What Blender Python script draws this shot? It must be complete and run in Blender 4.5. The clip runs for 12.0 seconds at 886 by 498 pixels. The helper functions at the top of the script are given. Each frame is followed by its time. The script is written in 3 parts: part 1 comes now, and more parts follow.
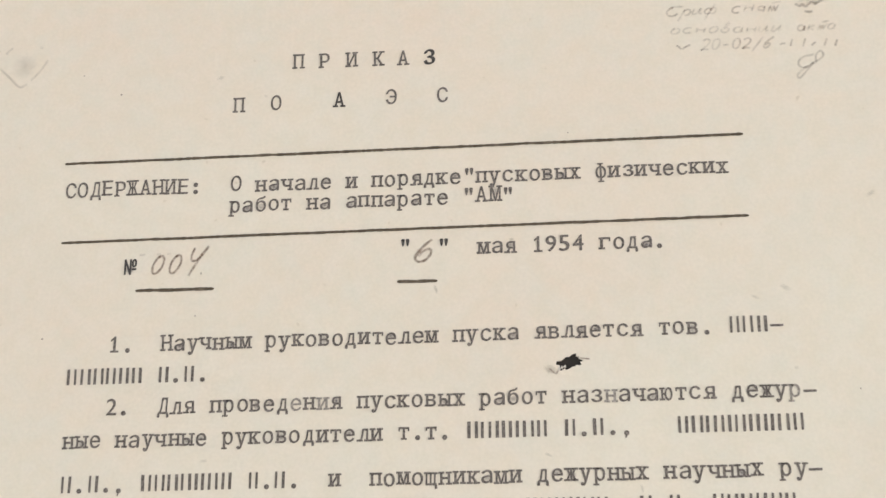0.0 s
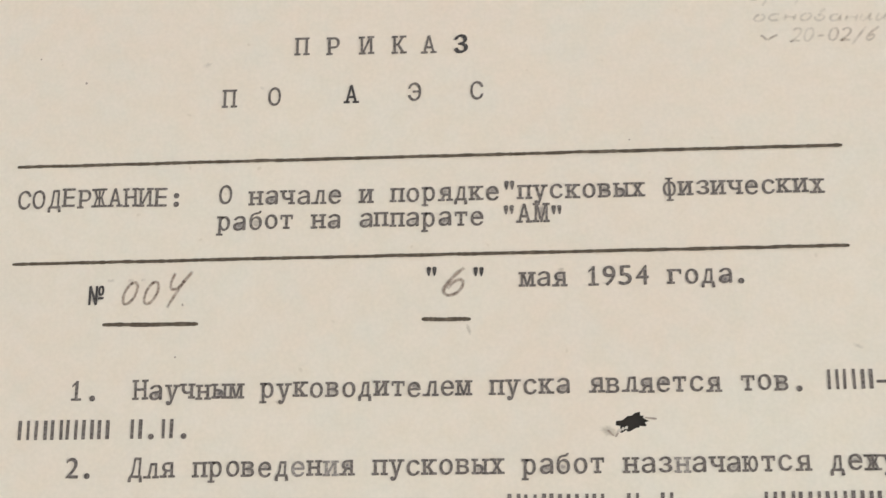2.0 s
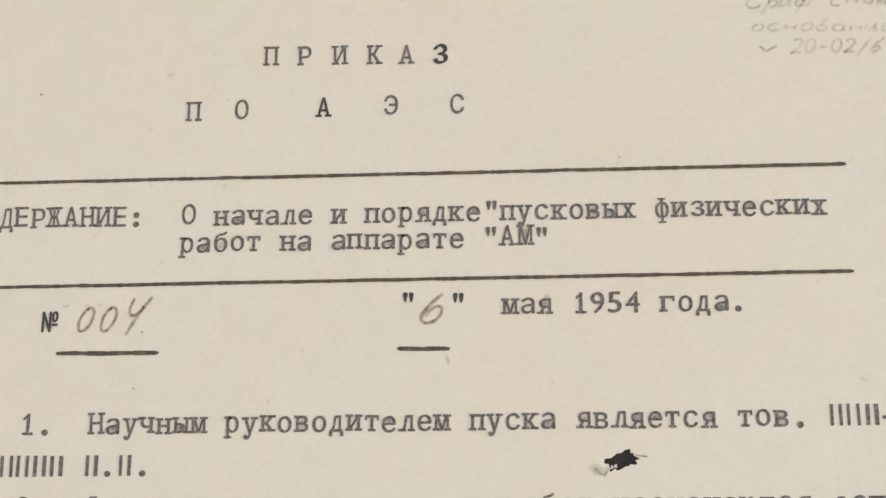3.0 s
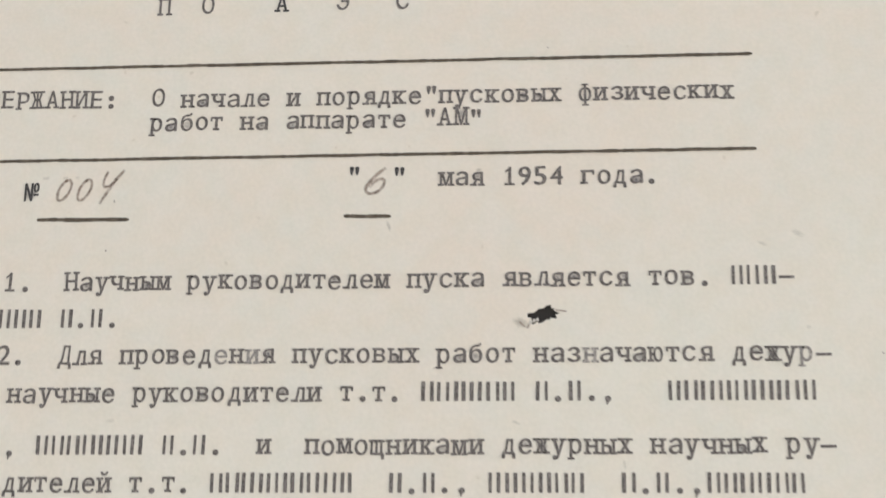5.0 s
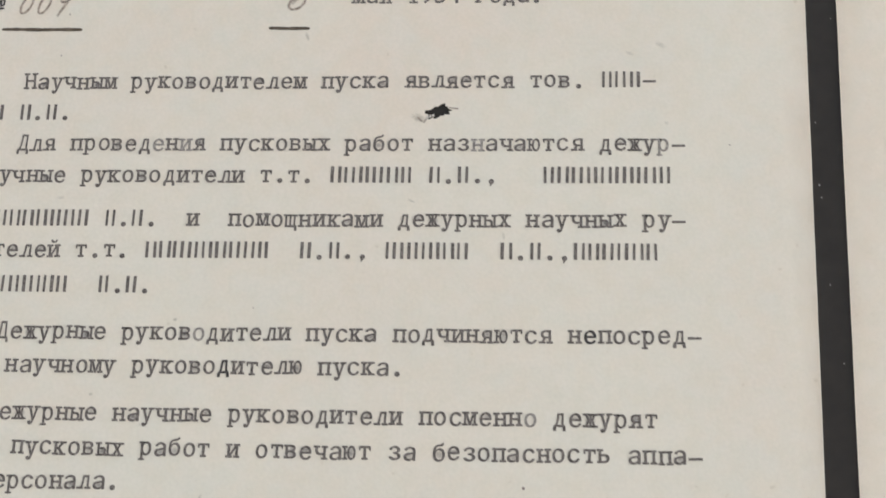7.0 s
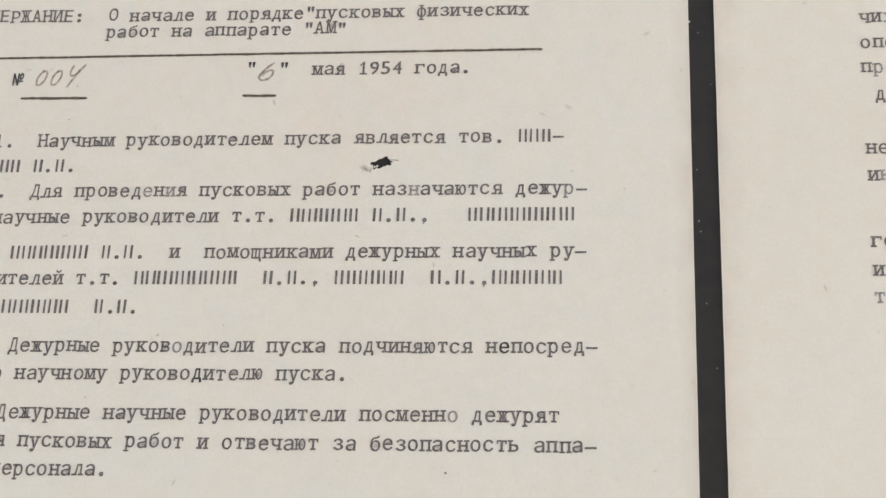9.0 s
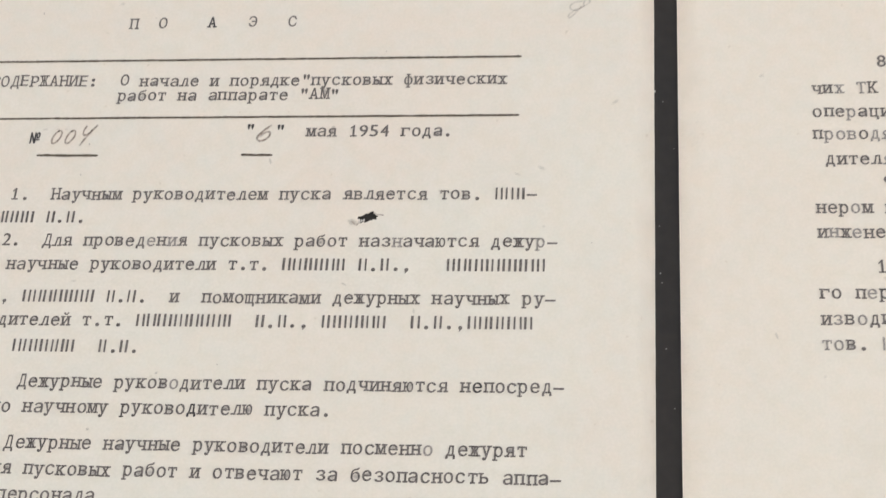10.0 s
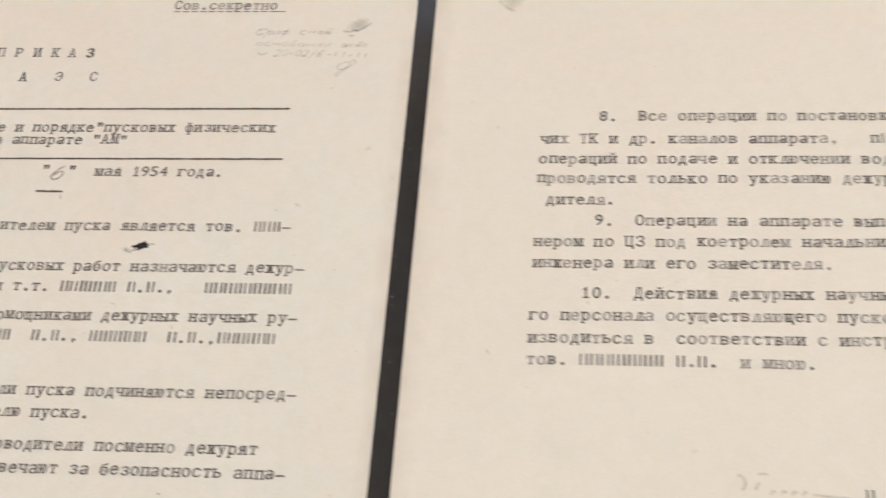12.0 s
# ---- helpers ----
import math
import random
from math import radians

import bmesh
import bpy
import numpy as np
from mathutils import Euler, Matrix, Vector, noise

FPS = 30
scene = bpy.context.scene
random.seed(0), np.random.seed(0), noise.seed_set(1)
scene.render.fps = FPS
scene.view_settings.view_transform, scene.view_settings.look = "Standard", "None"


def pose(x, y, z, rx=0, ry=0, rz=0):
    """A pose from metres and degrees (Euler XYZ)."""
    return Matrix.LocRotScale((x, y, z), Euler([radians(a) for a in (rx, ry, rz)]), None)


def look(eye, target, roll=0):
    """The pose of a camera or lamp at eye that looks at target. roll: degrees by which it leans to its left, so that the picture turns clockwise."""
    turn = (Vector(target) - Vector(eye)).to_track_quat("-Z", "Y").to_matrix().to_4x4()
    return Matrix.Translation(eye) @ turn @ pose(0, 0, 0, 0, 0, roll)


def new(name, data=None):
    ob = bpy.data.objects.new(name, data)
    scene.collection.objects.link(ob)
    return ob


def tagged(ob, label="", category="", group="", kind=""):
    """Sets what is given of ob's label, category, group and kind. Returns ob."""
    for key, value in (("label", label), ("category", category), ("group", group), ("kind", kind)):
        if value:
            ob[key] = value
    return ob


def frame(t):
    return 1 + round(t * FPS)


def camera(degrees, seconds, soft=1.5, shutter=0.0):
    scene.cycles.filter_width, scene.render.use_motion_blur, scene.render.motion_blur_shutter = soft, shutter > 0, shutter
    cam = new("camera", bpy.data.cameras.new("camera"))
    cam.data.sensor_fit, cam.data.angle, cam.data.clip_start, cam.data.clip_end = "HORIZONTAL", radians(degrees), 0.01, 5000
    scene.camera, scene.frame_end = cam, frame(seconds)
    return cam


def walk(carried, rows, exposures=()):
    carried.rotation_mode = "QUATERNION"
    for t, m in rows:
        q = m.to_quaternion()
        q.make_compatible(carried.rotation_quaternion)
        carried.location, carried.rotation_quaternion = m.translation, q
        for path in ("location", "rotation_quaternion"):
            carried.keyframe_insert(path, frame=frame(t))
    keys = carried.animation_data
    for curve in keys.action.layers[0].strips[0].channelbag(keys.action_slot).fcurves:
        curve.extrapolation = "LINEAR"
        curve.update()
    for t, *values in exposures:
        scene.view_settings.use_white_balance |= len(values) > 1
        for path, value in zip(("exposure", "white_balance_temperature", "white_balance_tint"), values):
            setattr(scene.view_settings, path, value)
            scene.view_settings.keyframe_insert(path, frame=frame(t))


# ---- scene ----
cam = camera(32.62, 12.0, soft=1.4, shutter=0.5)
PATH = [
    (0, pose(0.10349, -0.08951, 0.26867, 17.483, 6.365, -0.328)),
    (0.3, pose(0.10034, -0.08411, 0.26044, 17.085, 5.938, -0.463)),
    (0.5, pose(0.09977, -0.08201, 0.25641, 16.939, 5.753, -0.499)),
    (0.8, pose(0.09810, -0.07650, 0.24947, 16.679, 5.367, -0.468)),
    (1, pose(0.09761, -0.07324, 0.24441, 16.475, 5.272, -0.374)),
    (1.3, pose(0.09376, -0.06779, 0.23609, 16.114, 4.985, -0.208)),
    (1.5, pose(0.09271, -0.06523, 0.23276, 15.918, 5.028, -0.117)),
    (1.8, pose(0.09063, -0.06257, 0.22814, 15.612, 5.046, 0.018)),
    (2, pose(0.08814, -0.06248, 0.22590, 15.617, 4.932, -0.007)),
    (2.3, pose(0.08683, -0.05955, 0.22096, 15.450, 4.635, 0.000)),
    (2.5, pose(0.08734, -0.05852, 0.21840, 15.522, 4.617, 0.004)),
    (2.7, pose(0.08781, -0.05630, 0.21576, 15.537, 4.479, 0.007)),
    (3.1, pose(0.08849, -0.05479, 0.21183, 15.568, 4.386, -0.010)),
    (3.5, pose(0.09042, -0.05601, 0.21018, 15.687, 4.459, -0.032)),
    (3.9, pose(0.09306, -0.05989, 0.21125, 15.837, 4.600, 0.007)),
    (4.3, pose(0.09585, -0.06634, 0.21551, 15.962, 4.712, 0.170)),
    (4.5, pose(0.09751, -0.07055, 0.21890, 15.978, 4.783, 0.316)),
    (4.8, pose(0.09919, -0.07743, 0.22429, 15.881, 4.704, 0.494)),
    (5, pose(0.10166, -0.08220, 0.22782, 16.232, 4.904, 0.696)),
    (5.3, pose(0.10567, -0.09117, 0.23353, 16.479, 4.894, 0.958)),
    (5.5, pose(0.10820, -0.09471, 0.23570, 16.541, 4.918, 1.149)),
    (5.8, pose(0.11096, -0.10014, 0.24008, 16.415, 4.932, 1.423)),
    (6, pose(0.11249, -0.10412, 0.24071, 16.562, 4.897, 1.533)),
    (6.3, pose(0.11698, -0.11098, 0.24429, 16.461, 4.967, 1.757)),
    (6.5, pose(0.11794, -0.11526, 0.24678, 16.558, 4.776, 1.753)),
    (6.8, pose(0.12011, -0.12375, 0.24902, 16.752, 4.644, 1.794)),
    (7, pose(0.12110, -0.12699, 0.25004, 16.744, 4.627, 1.743)),
    (7.2, pose(0.12335, -0.13072, 0.25172, 17.189, 4.548, 1.708)),
    (7.6, pose(0.12742, -0.13729, 0.25714, 17.683, 4.665, 1.660)),
    (8, pose(0.13336, -0.14290, 0.26662, 18.549, 5.076, 1.629)),
    (8.4, pose(0.13941, -0.14875, 0.27704, 19.673, 5.554, 1.707)),
    (8.8, pose(0.14378, -0.15603, 0.28526, 20.946, 5.872, 1.990)),
    (9, pose(0.14538, -0.16003, 0.28862, 21.613, 5.972, 2.194)),
    (9.3, pose(0.14827, -0.16856, 0.29506, 22.835, 6.101, 2.600)),
    (9.5, pose(0.14969, -0.17284, 0.29733, 23.614, 6.212, 2.831)),
    (9.8, pose(0.15546, -0.17606, 0.30313, 24.748, 6.453, 3.181)),
    (10, pose(0.15641, -0.17901, 0.30553, 25.483, 6.279, 3.192)),
    (10.3, pose(0.16130, -0.18516, 0.31070, 26.920, 6.463, 3.570)),
    (10.5, pose(0.16450, -0.18672, 0.31383, 27.412, 6.498, 3.719)),
    (10.8, pose(0.17138, -0.19048, 0.31567, 28.392, 6.579, 3.928)),
    (11, pose(0.17652, -0.19332, 0.31675, 28.862, 6.672, 4.050)),
    (11.3, pose(0.18867, -0.19893, 0.31905, 29.647, 6.695, 4.219)),
    (11.5, pose(0.19556, -0.20273, 0.32156, 29.910, 6.550, 4.219)),
    (11.8, pose(0.21297, -0.21008, 0.32276, 30.150, 6.301, 4.270)),
    (12, pose(0.22257, -0.21475, 0.32278, 30.488, 5.999, 4.184)),
]
walk(cam, PATH, [
    (0, -0.285, 6380, 11.6),
    (0.4, -0.354, 6360, 11.4),
    (0.9, -0.393, 6340, 11.2),
    (1.5, -0.412, 6350, 11),
    (2, -0.361, 6350, 11.4),
    (2.5, -0.36, 6350, 11.2),
    (5, -0.37, 6080, 11.2),
    (5.8, -0.34, 6039, 11.1),
    (6.4, -0.46, 5996, 11.3),
    (6.8, -0.49, 5990, 11.2),
    (7.2, -0.46, 5985, 11.1),
    (9, -0.39, 5980, 12.2),
    (9.5, -0.32, 5970, 12.4),
    (10, -0.26, 6060, 13),
    (10.5, -0.23, 6160, 13.2),
    (11, -0.15, 6230, 13.8),
    (11.5, -0.235, 6335, 14.4),
    (12, -0.28, 6370, 14.7),
])

# ---- world and lights ----
world = bpy.data.worlds.new("sky")
scene.world = world
world.use_nodes = True
wn = world.node_tree.nodes
sky = wn.new("ShaderNodeTexSky")
sky.sky_type = "NISHITA"
sky.sun_disc = False
sky.sun_elevation = radians(35)
sky.sun_rotation = radians(200)
wn["Background"].inputs["Strength"].default_value = 0.06
world.node_tree.links.new(sky.outputs[0], wn["Background"].inputs["Color"])


def assumed_window_light(name, m, width, height, watts, colour):
    data = bpy.data.lights.new(name, "AREA")
    data.shape, data.size, data.size_y, data.energy, data.color = "RECTANGLE", width, height, watts, colour
    ob = new(name, data)
    ob.matrix_world = m
    return ob


# a tall window beyond the top of the sheets, inferred from its reflection in the board, and a wide unseen one to their
# right, added as main light
assumed_window_light("assumed_window_light", look((0.2, 2.2, 1.46), (0.2, 0, 1.46)), 4.1, 2.48, 42, (0.68, 0.84, 1.0))
assumed_window_light("assumed_window_light", look((5.6, -0.2, 1.25), (0, -0.2, 1.25)), 3.2, 2.3, 590, (1.0, 0.97, 0.92))

# ---- materials ----


def nodes_of(name):
    mat = bpy.data.materials.new(name)
    mat.use_nodes = True
    tree = mat.node_tree
    return mat, tree, tree.nodes["Principled BSDF"]


def add(tree, kind, **values):
    n = tree.nodes.new(kind)
    for key, value in values.items():
        n.inputs[key].default_value = value
    return n


def noise_node(tree, scale, detail=3.0, rough=0.55):
    coord = tree.nodes.new("ShaderNodeTexCoord")
    n = add(tree, "ShaderNodeTexNoise", Scale=scale, Detail=detail, Roughness=rough)
    tree.links.new(coord.outputs["Object"], n.inputs["Vector"])
    return n


def ramp(tree, source, stops):
    r = tree.nodes.new("ShaderNodeValToRGB")
    while len(r.color_ramp.elements) < len(stops):
        r.color_ramp.elements.new(0.5)
    for el, (at, col) in zip(r.color_ramp.elements, stops):
        el.position, el.color = at, (*col, 1)
    tree.links.new(source, r.inputs[0])
    return r


def mix(tree, factor, a, b, mode="MIX"):
    m = tree.nodes.new("ShaderNodeMix")
    m.data_type, m.blend_type = "RGBA", mode
    if isinstance(factor, float):
        m.inputs[0].default_value = factor
    else:
        tree.links.new(factor, m.inputs[0])
    for socket, value in ((m.inputs[6], a), (m.inputs[7], b)):
        if isinstance(value, tuple):
            socket.default_value = (*value, 1)
        else:
            tree.links.new(value, socket)
    return m.outputs[2]


def bump(tree, bsdf, height, strength, distance):
    b = add(tree, "ShaderNodeBump", Strength=strength, Distance=distance)
    tree.links.new(height, b.inputs["Height"])
    tree.links.new(b.outputs[0], bsdf.inputs["Normal"])


def paper_material(name, base, pink, grey, speck):
    """Old office paper: pinkish towards its head, and darkened there to offset the lamps' falloff, cloudy yellowing in
    patches, fine fibres, rare darker specks.
    """
    mat, tree, bsdf = nodes_of(name)
    clouds = noise_node(tree, 16, 4)
    coord = tree.nodes.new("ShaderNodeTexCoord")
    axes = tree.nodes.new("ShaderNodeSeparateXYZ")
    tree.links.new(coord.outputs["Object"], axes.inputs[0])
    # pink tint of the head, its colour lowered to even out the lighting
    head = add(tree, "ShaderNodeMapRange", **{"From Min": -0.04, "From Max": 0.07, "To Min": -0.22, "To Max": 0.16})
    tree.links.new(axes.outputs["Y"], head.inputs["Value"])
    aged = tree.nodes.new("ShaderNodeMath")
    aged.operation = "ADD"
    tree.links.new(clouds.outputs[0], aged.inputs[0])
    tree.links.new(head.outputs[0], aged.inputs[1])
    c1 = ramp(tree, aged.outputs[0], [(0.2, base), (0.8, pink)])
    blotch = noise_node(tree, 95, 4)
    f1 = ramp(tree, blotch.outputs[0], [(0.45, (0, 0, 0)), (0.75, (0.6, 0.6, 0.6))])
    c2 = mix(tree, f1.outputs[0], c1.outputs[0], grey)
    warm = noise_node(tree, 210, 2)
    f0 = ramp(tree, warm.outputs[0], [(0.4, (1.0, 1.0, 1.0)), (0.62, (1.0, 0.984, 0.966))])
    c2 = mix(tree, 1.0, c2, f0.outputs[0], "MULTIPLY")
    cool = noise_node(tree, 330, 3)
    f4 = ramp(tree, cool.outputs[0], [(0.42, (0.982, 0.99, 0.982)), (0.58, (1.0, 1.0, 1.0))])
    c2 = mix(tree, 1.0, c2, f4.outputs[0], "MULTIPLY")
    fibre = noise_node(tree, 1500, 3)
    f2 = ramp(tree, fibre.outputs[0], [(0.3, (0.95, 0.95, 0.95)), (0.7, (1.0, 1.0, 1.0))])
    c3 = mix(tree, 1.0, c2, f2.outputs[0], "MULTIPLY")
    dots = noise_node(tree, 420, 1)
    f3 = ramp(tree, dots.outputs[0], [(0.76, (0, 0, 0)), (0.82, (0.35, 0.35, 0.35))])
    c4 = mix(tree, f3.outputs[0], c3, speck)
    tree.links.new(c4, bsdf.inputs["Base Color"])
    bsdf.inputs["Roughness"].default_value = 0.85
    bsdf.inputs["Specular IOR Level"].default_value = 0.2
    bump(tree, bsdf, fibre.outputs[0], 0.06, 0.0001)
    return mat


def ink_material(name, dark, worn, cover, scale=900):
    """Ribbon ink or pencil: uneven cover, through which the paper's tone shows."""
    mat, tree, bsdf = nodes_of(name)
    grain = noise_node(tree, scale, 3, 0.65)
    c = ramp(tree, grain.outputs[0], [(cover - 0.12, dark), (cover + 0.22, worn)])
    tree.links.new(c.outputs[0], bsdf.inputs["Base Color"])
    bsdf.inputs["Roughness"].default_value = 0.75
    bsdf.inputs["Specular IOR Level"].default_value = 0.25
    return mat


def veil_material(name, colour, opacity, scale, soft=True):
    """A thin stain with a soft, broken outline on the paper."""
    mat, tree, bsdf = nodes_of(name)
    bsdf.inputs["Base Color"].default_value = (*colour, 1)
    bsdf.inputs["Roughness"].default_value = 0.85
    bsdf.inputs["Specular IOR Level"].default_value = 0.15
    clear = tree.nodes.new("ShaderNodeBsdfTransparent")
    blend = tree.nodes.new("ShaderNodeMixShader")
    grain = noise_node(tree, scale, 3, 0.6)
    cover = ramp(tree, grain.outputs[0], [(0.3, (0.25,) * 3), (0.7, (1, 1, 1))])
    att = tree.nodes.new("ShaderNodeAttribute")
    att.attribute_name = "cover"
    m1 = tree.nodes.new("ShaderNodeMath")
    m1.operation = "MULTIPLY"
    tree.links.new(att.outputs["Fac"], m1.inputs[0])
    tree.links.new(cover.outputs[0], m1.inputs[1])
    m2 = tree.nodes.new("ShaderNodeMath")
    m2.operation = "MULTIPLY"
    tree.links.new(m1.outputs[0], m2.inputs[0])
    m2.inputs[1].default_value = opacity
    tree.links.new(m2.outputs[0], blend.inputs[0])
    tree.links.new(clear.outputs[0], blend.inputs[1])
    tree.links.new(bsdf.outputs[0], blend.inputs[2])
    tree.links.new(blend.outputs[0], tree.nodes["Material Output"].inputs[0])
    return mat


def plain_material(name, a, b, scale, rough, spec=0.5, relief=0.0):
    mat, tree, bsdf = nodes_of(name)
    grain = noise_node(tree, scale, 4)
    c = ramp(tree, grain.outputs[0], [(0.3, a), (0.7, b)])
    tree.links.new(c.outputs[0], bsdf.inputs["Base Color"])
    bsdf.inputs["Roughness"].default_value = rough
    bsdf.inputs["Specular IOR Level"].default_value = spec
    if relief:
        bump(tree, bsdf, grain.outputs[0], 0.2, relief)
    return mat


PAPER = paper_material("aged_paper", (0.735, 0.685, 0.59), (0.745, 0.638, 0.54), (0.69, 0.665, 0.585), (0.45, 0.38, 0.28))
PAPER_2 = paper_material("yellowed_paper", (0.75, 0.685, 0.585), (0.742, 0.652, 0.55), (0.71, 0.665, 0.575), (0.45, 0.38, 0.28))
FLAP = plain_material("torn_fibre", (0.66, 0.62, 0.55), (0.45, 0.42, 0.38), 900, 0.9, 0.1)
INK = ink_material("ribbon_ink", (0.08, 0.068, 0.061), (0.29, 0.256, 0.236), 0.5, 2400)
INK_PALE = ink_material("worn_ribbon_ink", (0.18, 0.16, 0.148), (0.44, 0.4, 0.36), 0.48, 2400)
INK_HEAVY = ink_material("heavy_ribbon_ink", (0.045, 0.041, 0.04), (0.16, 0.145, 0.138), 0.56, 2400)
RULE_INK = ink_material("ruling_ink", (0.082, 0.064, 0.046), (0.2, 0.162, 0.12), 0.56, 700)
CRAYON = veil_material("brown_pencil", (0.19, 0.105, 0.075), 0.78, 1400)
PENCIL = veil_material("faded_pencil", (0.25, 0.155, 0.11), 0.5, 700)
GRAPHITE = veil_material("grey_pencil", (0.17, 0.12, 0.1), 0.65, 900)
SCRAWL = ink_material("dark_pencil", (0.22, 0.17, 0.15), (0.5, 0.43, 0.36), 0.5, 900)
CLOG = veil_material("ink_haze", (0.15, 0.14, 0.16), 1.0, 1500)
STAIN_GREEN = veil_material("green_grey_stain", (0.33, 0.35, 0.29), 0.75, 300)
STAIN_OLIVE = veil_material("olive_stain", (0.3, 0.28, 0.2), 0.6, 250)
EDGE_TINT = veil_material("edge_yellowing", (0.66, 0.51, 0.38), 0.22, 60)
STAIN_FAINT = veil_material("faint_smudge", (0.42, 0.38, 0.32), 0.55, 350)
BOARD = plain_material("charcoal_board", (0.021, 0.0185, 0.017), (0.027, 0.0235, 0.021), 260, 0.065, 0.5)
DUST = plain_material("pale_dust", (0.2, 0.19, 0.18), (0.32, 0.3, 0.28), 900, 0.9, 0.1)
WOOD = plain_material("table_wood", (0.12, 0.08, 0.05), (0.2, 0.14, 0.09), 20, 0.5, 0.4)
PLASTER = plain_material("wall_plaster", (0.68, 0.665, 0.63), (0.73, 0.715, 0.68), 6, 0.9, 0.2)
CEILING = plain_material("ceiling_paint", (0.4, 0.39, 0.37), (0.44, 0.43, 0.41), 5, 0.9, 0.2)
FLOORING = plain_material("floor_boards", (0.16, 0.12, 0.08), (0.24, 0.18, 0.12), 9, 0.5, 0.4)

# ---- building helpers ----
from mathutils.geometry import delaunay_2d_cdt, tessellate_polygon

MM = 0.001


def part(name, bm, material, parent, label=""):
    """One mesh object under a thing, or at top level when parent is None."""
    me = bpy.data.meshes.new(name)
    bm.to_mesh(me)
    bm.free()
    for m in material if isinstance(material, (list, tuple)) else [material]:
        me.materials.append(m)
    ob = new(name, me)
    if parent:
        ob.parent = parent
    if label:
        ob["label"] = label
    return ob


def box(bm, x0, x1, y0, y1, z0, z1, bevel=0.0):
    vs = [bm.verts.new((x, y, z)) for z in (z0, z1) for y in (y0, y1) for x in (x0, x1)]
    fs = [bm.faces.new([vs[i] for i in q]) for q in ((0, 2, 3, 1), (4, 5, 7, 6), (0, 1, 5, 4), (2, 6, 7, 3), (0, 4, 6, 2), (1, 3, 7, 5))]
    if bevel:
        bmesh.ops.bevel(bm, geom=list({e for f in fs for e in f.edges}), offset=bevel, segments=2, affect="EDGES")


# ---- typewriter glyphs, from the built-in font ----
curve = bpy.data.curves.new("type", "FONT")
curve.resolution_u = 3
curve.fill_mode = "NONE"
type_ob = new("type", curve)
GLYPHS = {}
ROUND = set('ОСЭЗосэеазб0123456789.,-:"№()/')


def glyph(ch):
    """Vertices and faces of a character at font scale, and its spans just above the foot and below the head."""
    if ch in GLYPHS:
        return GLYPHS[ch]
    curve.body = ch
    deps = bpy.context.evaluated_depsgraph_get()
    deps.update()
    ev = type_ob.evaluated_get(deps)
    me = ev.to_mesh()
    vs = [(v.co.x, v.co.y) for v in me.vertices]
    edges = [tuple(e.vertices) for e in me.edges]
    ev.to_mesh_clear()
    ahead = {}
    for a, c in edges:
        ahead.setdefault(a, []).append(c)
        ahead.setdefault(c, []).append(a)
    loops, left = [], sorted(ahead)
    while left:
        loop = [left[0]]
        left.remove(loop[0])
        while follow := [v for v in sorted(ahead[loop[-1]]) if v in left]:
            loop.append(follow[0])
            left.remove(follow[0])
        loops.append(loop)

    def winding(x, y):
        turns = 0
        for loop in loops:
            for i, j in zip(loop, loop[1:] + loop[:1]):
                (xa, ya), (xb, yb) = vs[i], vs[j]
                if (ya > y) != (yb > y) and x < xa + (xb - xa) * (y - ya) / (yb - ya):
                    turns += 1 if yb > ya else -1
        return turns

    # the outlines overlap, so the triangles that lie inside any of them are kept
    cut, _, tris, *_ = delaunay_2d_cdt([Vector(v) for v in vs], edges, [], 0, 1e-5)
    fs = [tuple(f) for f in tris if winding(sum(cut[i].x for i in f) / 3, sum(cut[i].y for i in f) / 3)]
    vs = [(v.x, v.y) for v in cut]

    def spans(y):
        runs = []
        for f in fs:
            xs = []
            for i, j in zip(f, f[1:] + f[:1]):
                (xa, ya), (xb, yb) = vs[i], vs[j]
                if (ya - y) * (yb - y) < 0:
                    xs.append(xa + (xb - xa) * (y - ya) / (yb - ya))
            if len(xs) > 1:
                runs.append([min(xs), max(xs)])
        runs.sort()
        out = []
        for a, b in runs:
            if out and a < out[-1][1] + 0.004:
                out[-1][1] = max(out[-1][1], b)
            else:
                out.append([a, b])
        return out

    low, high = min(y for _, y in vs), max(y for _, y in vs)
    top = 0.542 if ch.islower() and ch not in "фбй" else 0.728
    if ch in "йё":
        top = 0.542
    GLYPHS[ch] = (vs, fs, spans(0.025), spans(top - 0.025), spans(low + 0.025) if ch in "рф" else [], low, top)
    return GLYPHS[ch]


UNIT = 4.22  # millimetres per font unit: capitals 3.05 mm, small letters 2.3 mm
SPREAD = 0.055
WIDE = set("ЖШЩЫЮФМжшщыюфм")


def disc(bm, x, y, r, z, slot, n=10):
    f = bm.faces.new([bm.verts.new((MM * (x + r * math.cos(a)), MM * (y + r * math.sin(a)), z)) for a in (2 * math.pi * i / n for i in range(n))])
    f.material_index = slot


def quad(bm, pts, z, slot):
    bm.faces.new([bm.verts.new((MM * x, MM * y, z)) for x, y in pts]).material_index = slot


def typed_shape(ch, x, y, x0, x1, top):
    """The built-in letter bent to the typewriter's: a leaning left leg, a short stem."""
    if ch in "лЛдД":
        x += (0.24 if ch in "лЛ" else 0.13) * (x1 - x0) * (x1 - x) / (x1 - x0) * min(1.0, max(0.0, y / top))
    if ch == "ф":
        y = 0.542 + 0.7 * (y - 0.542) if y > 0.542 else 0.8 * y if y < 0 else y
    return x, y


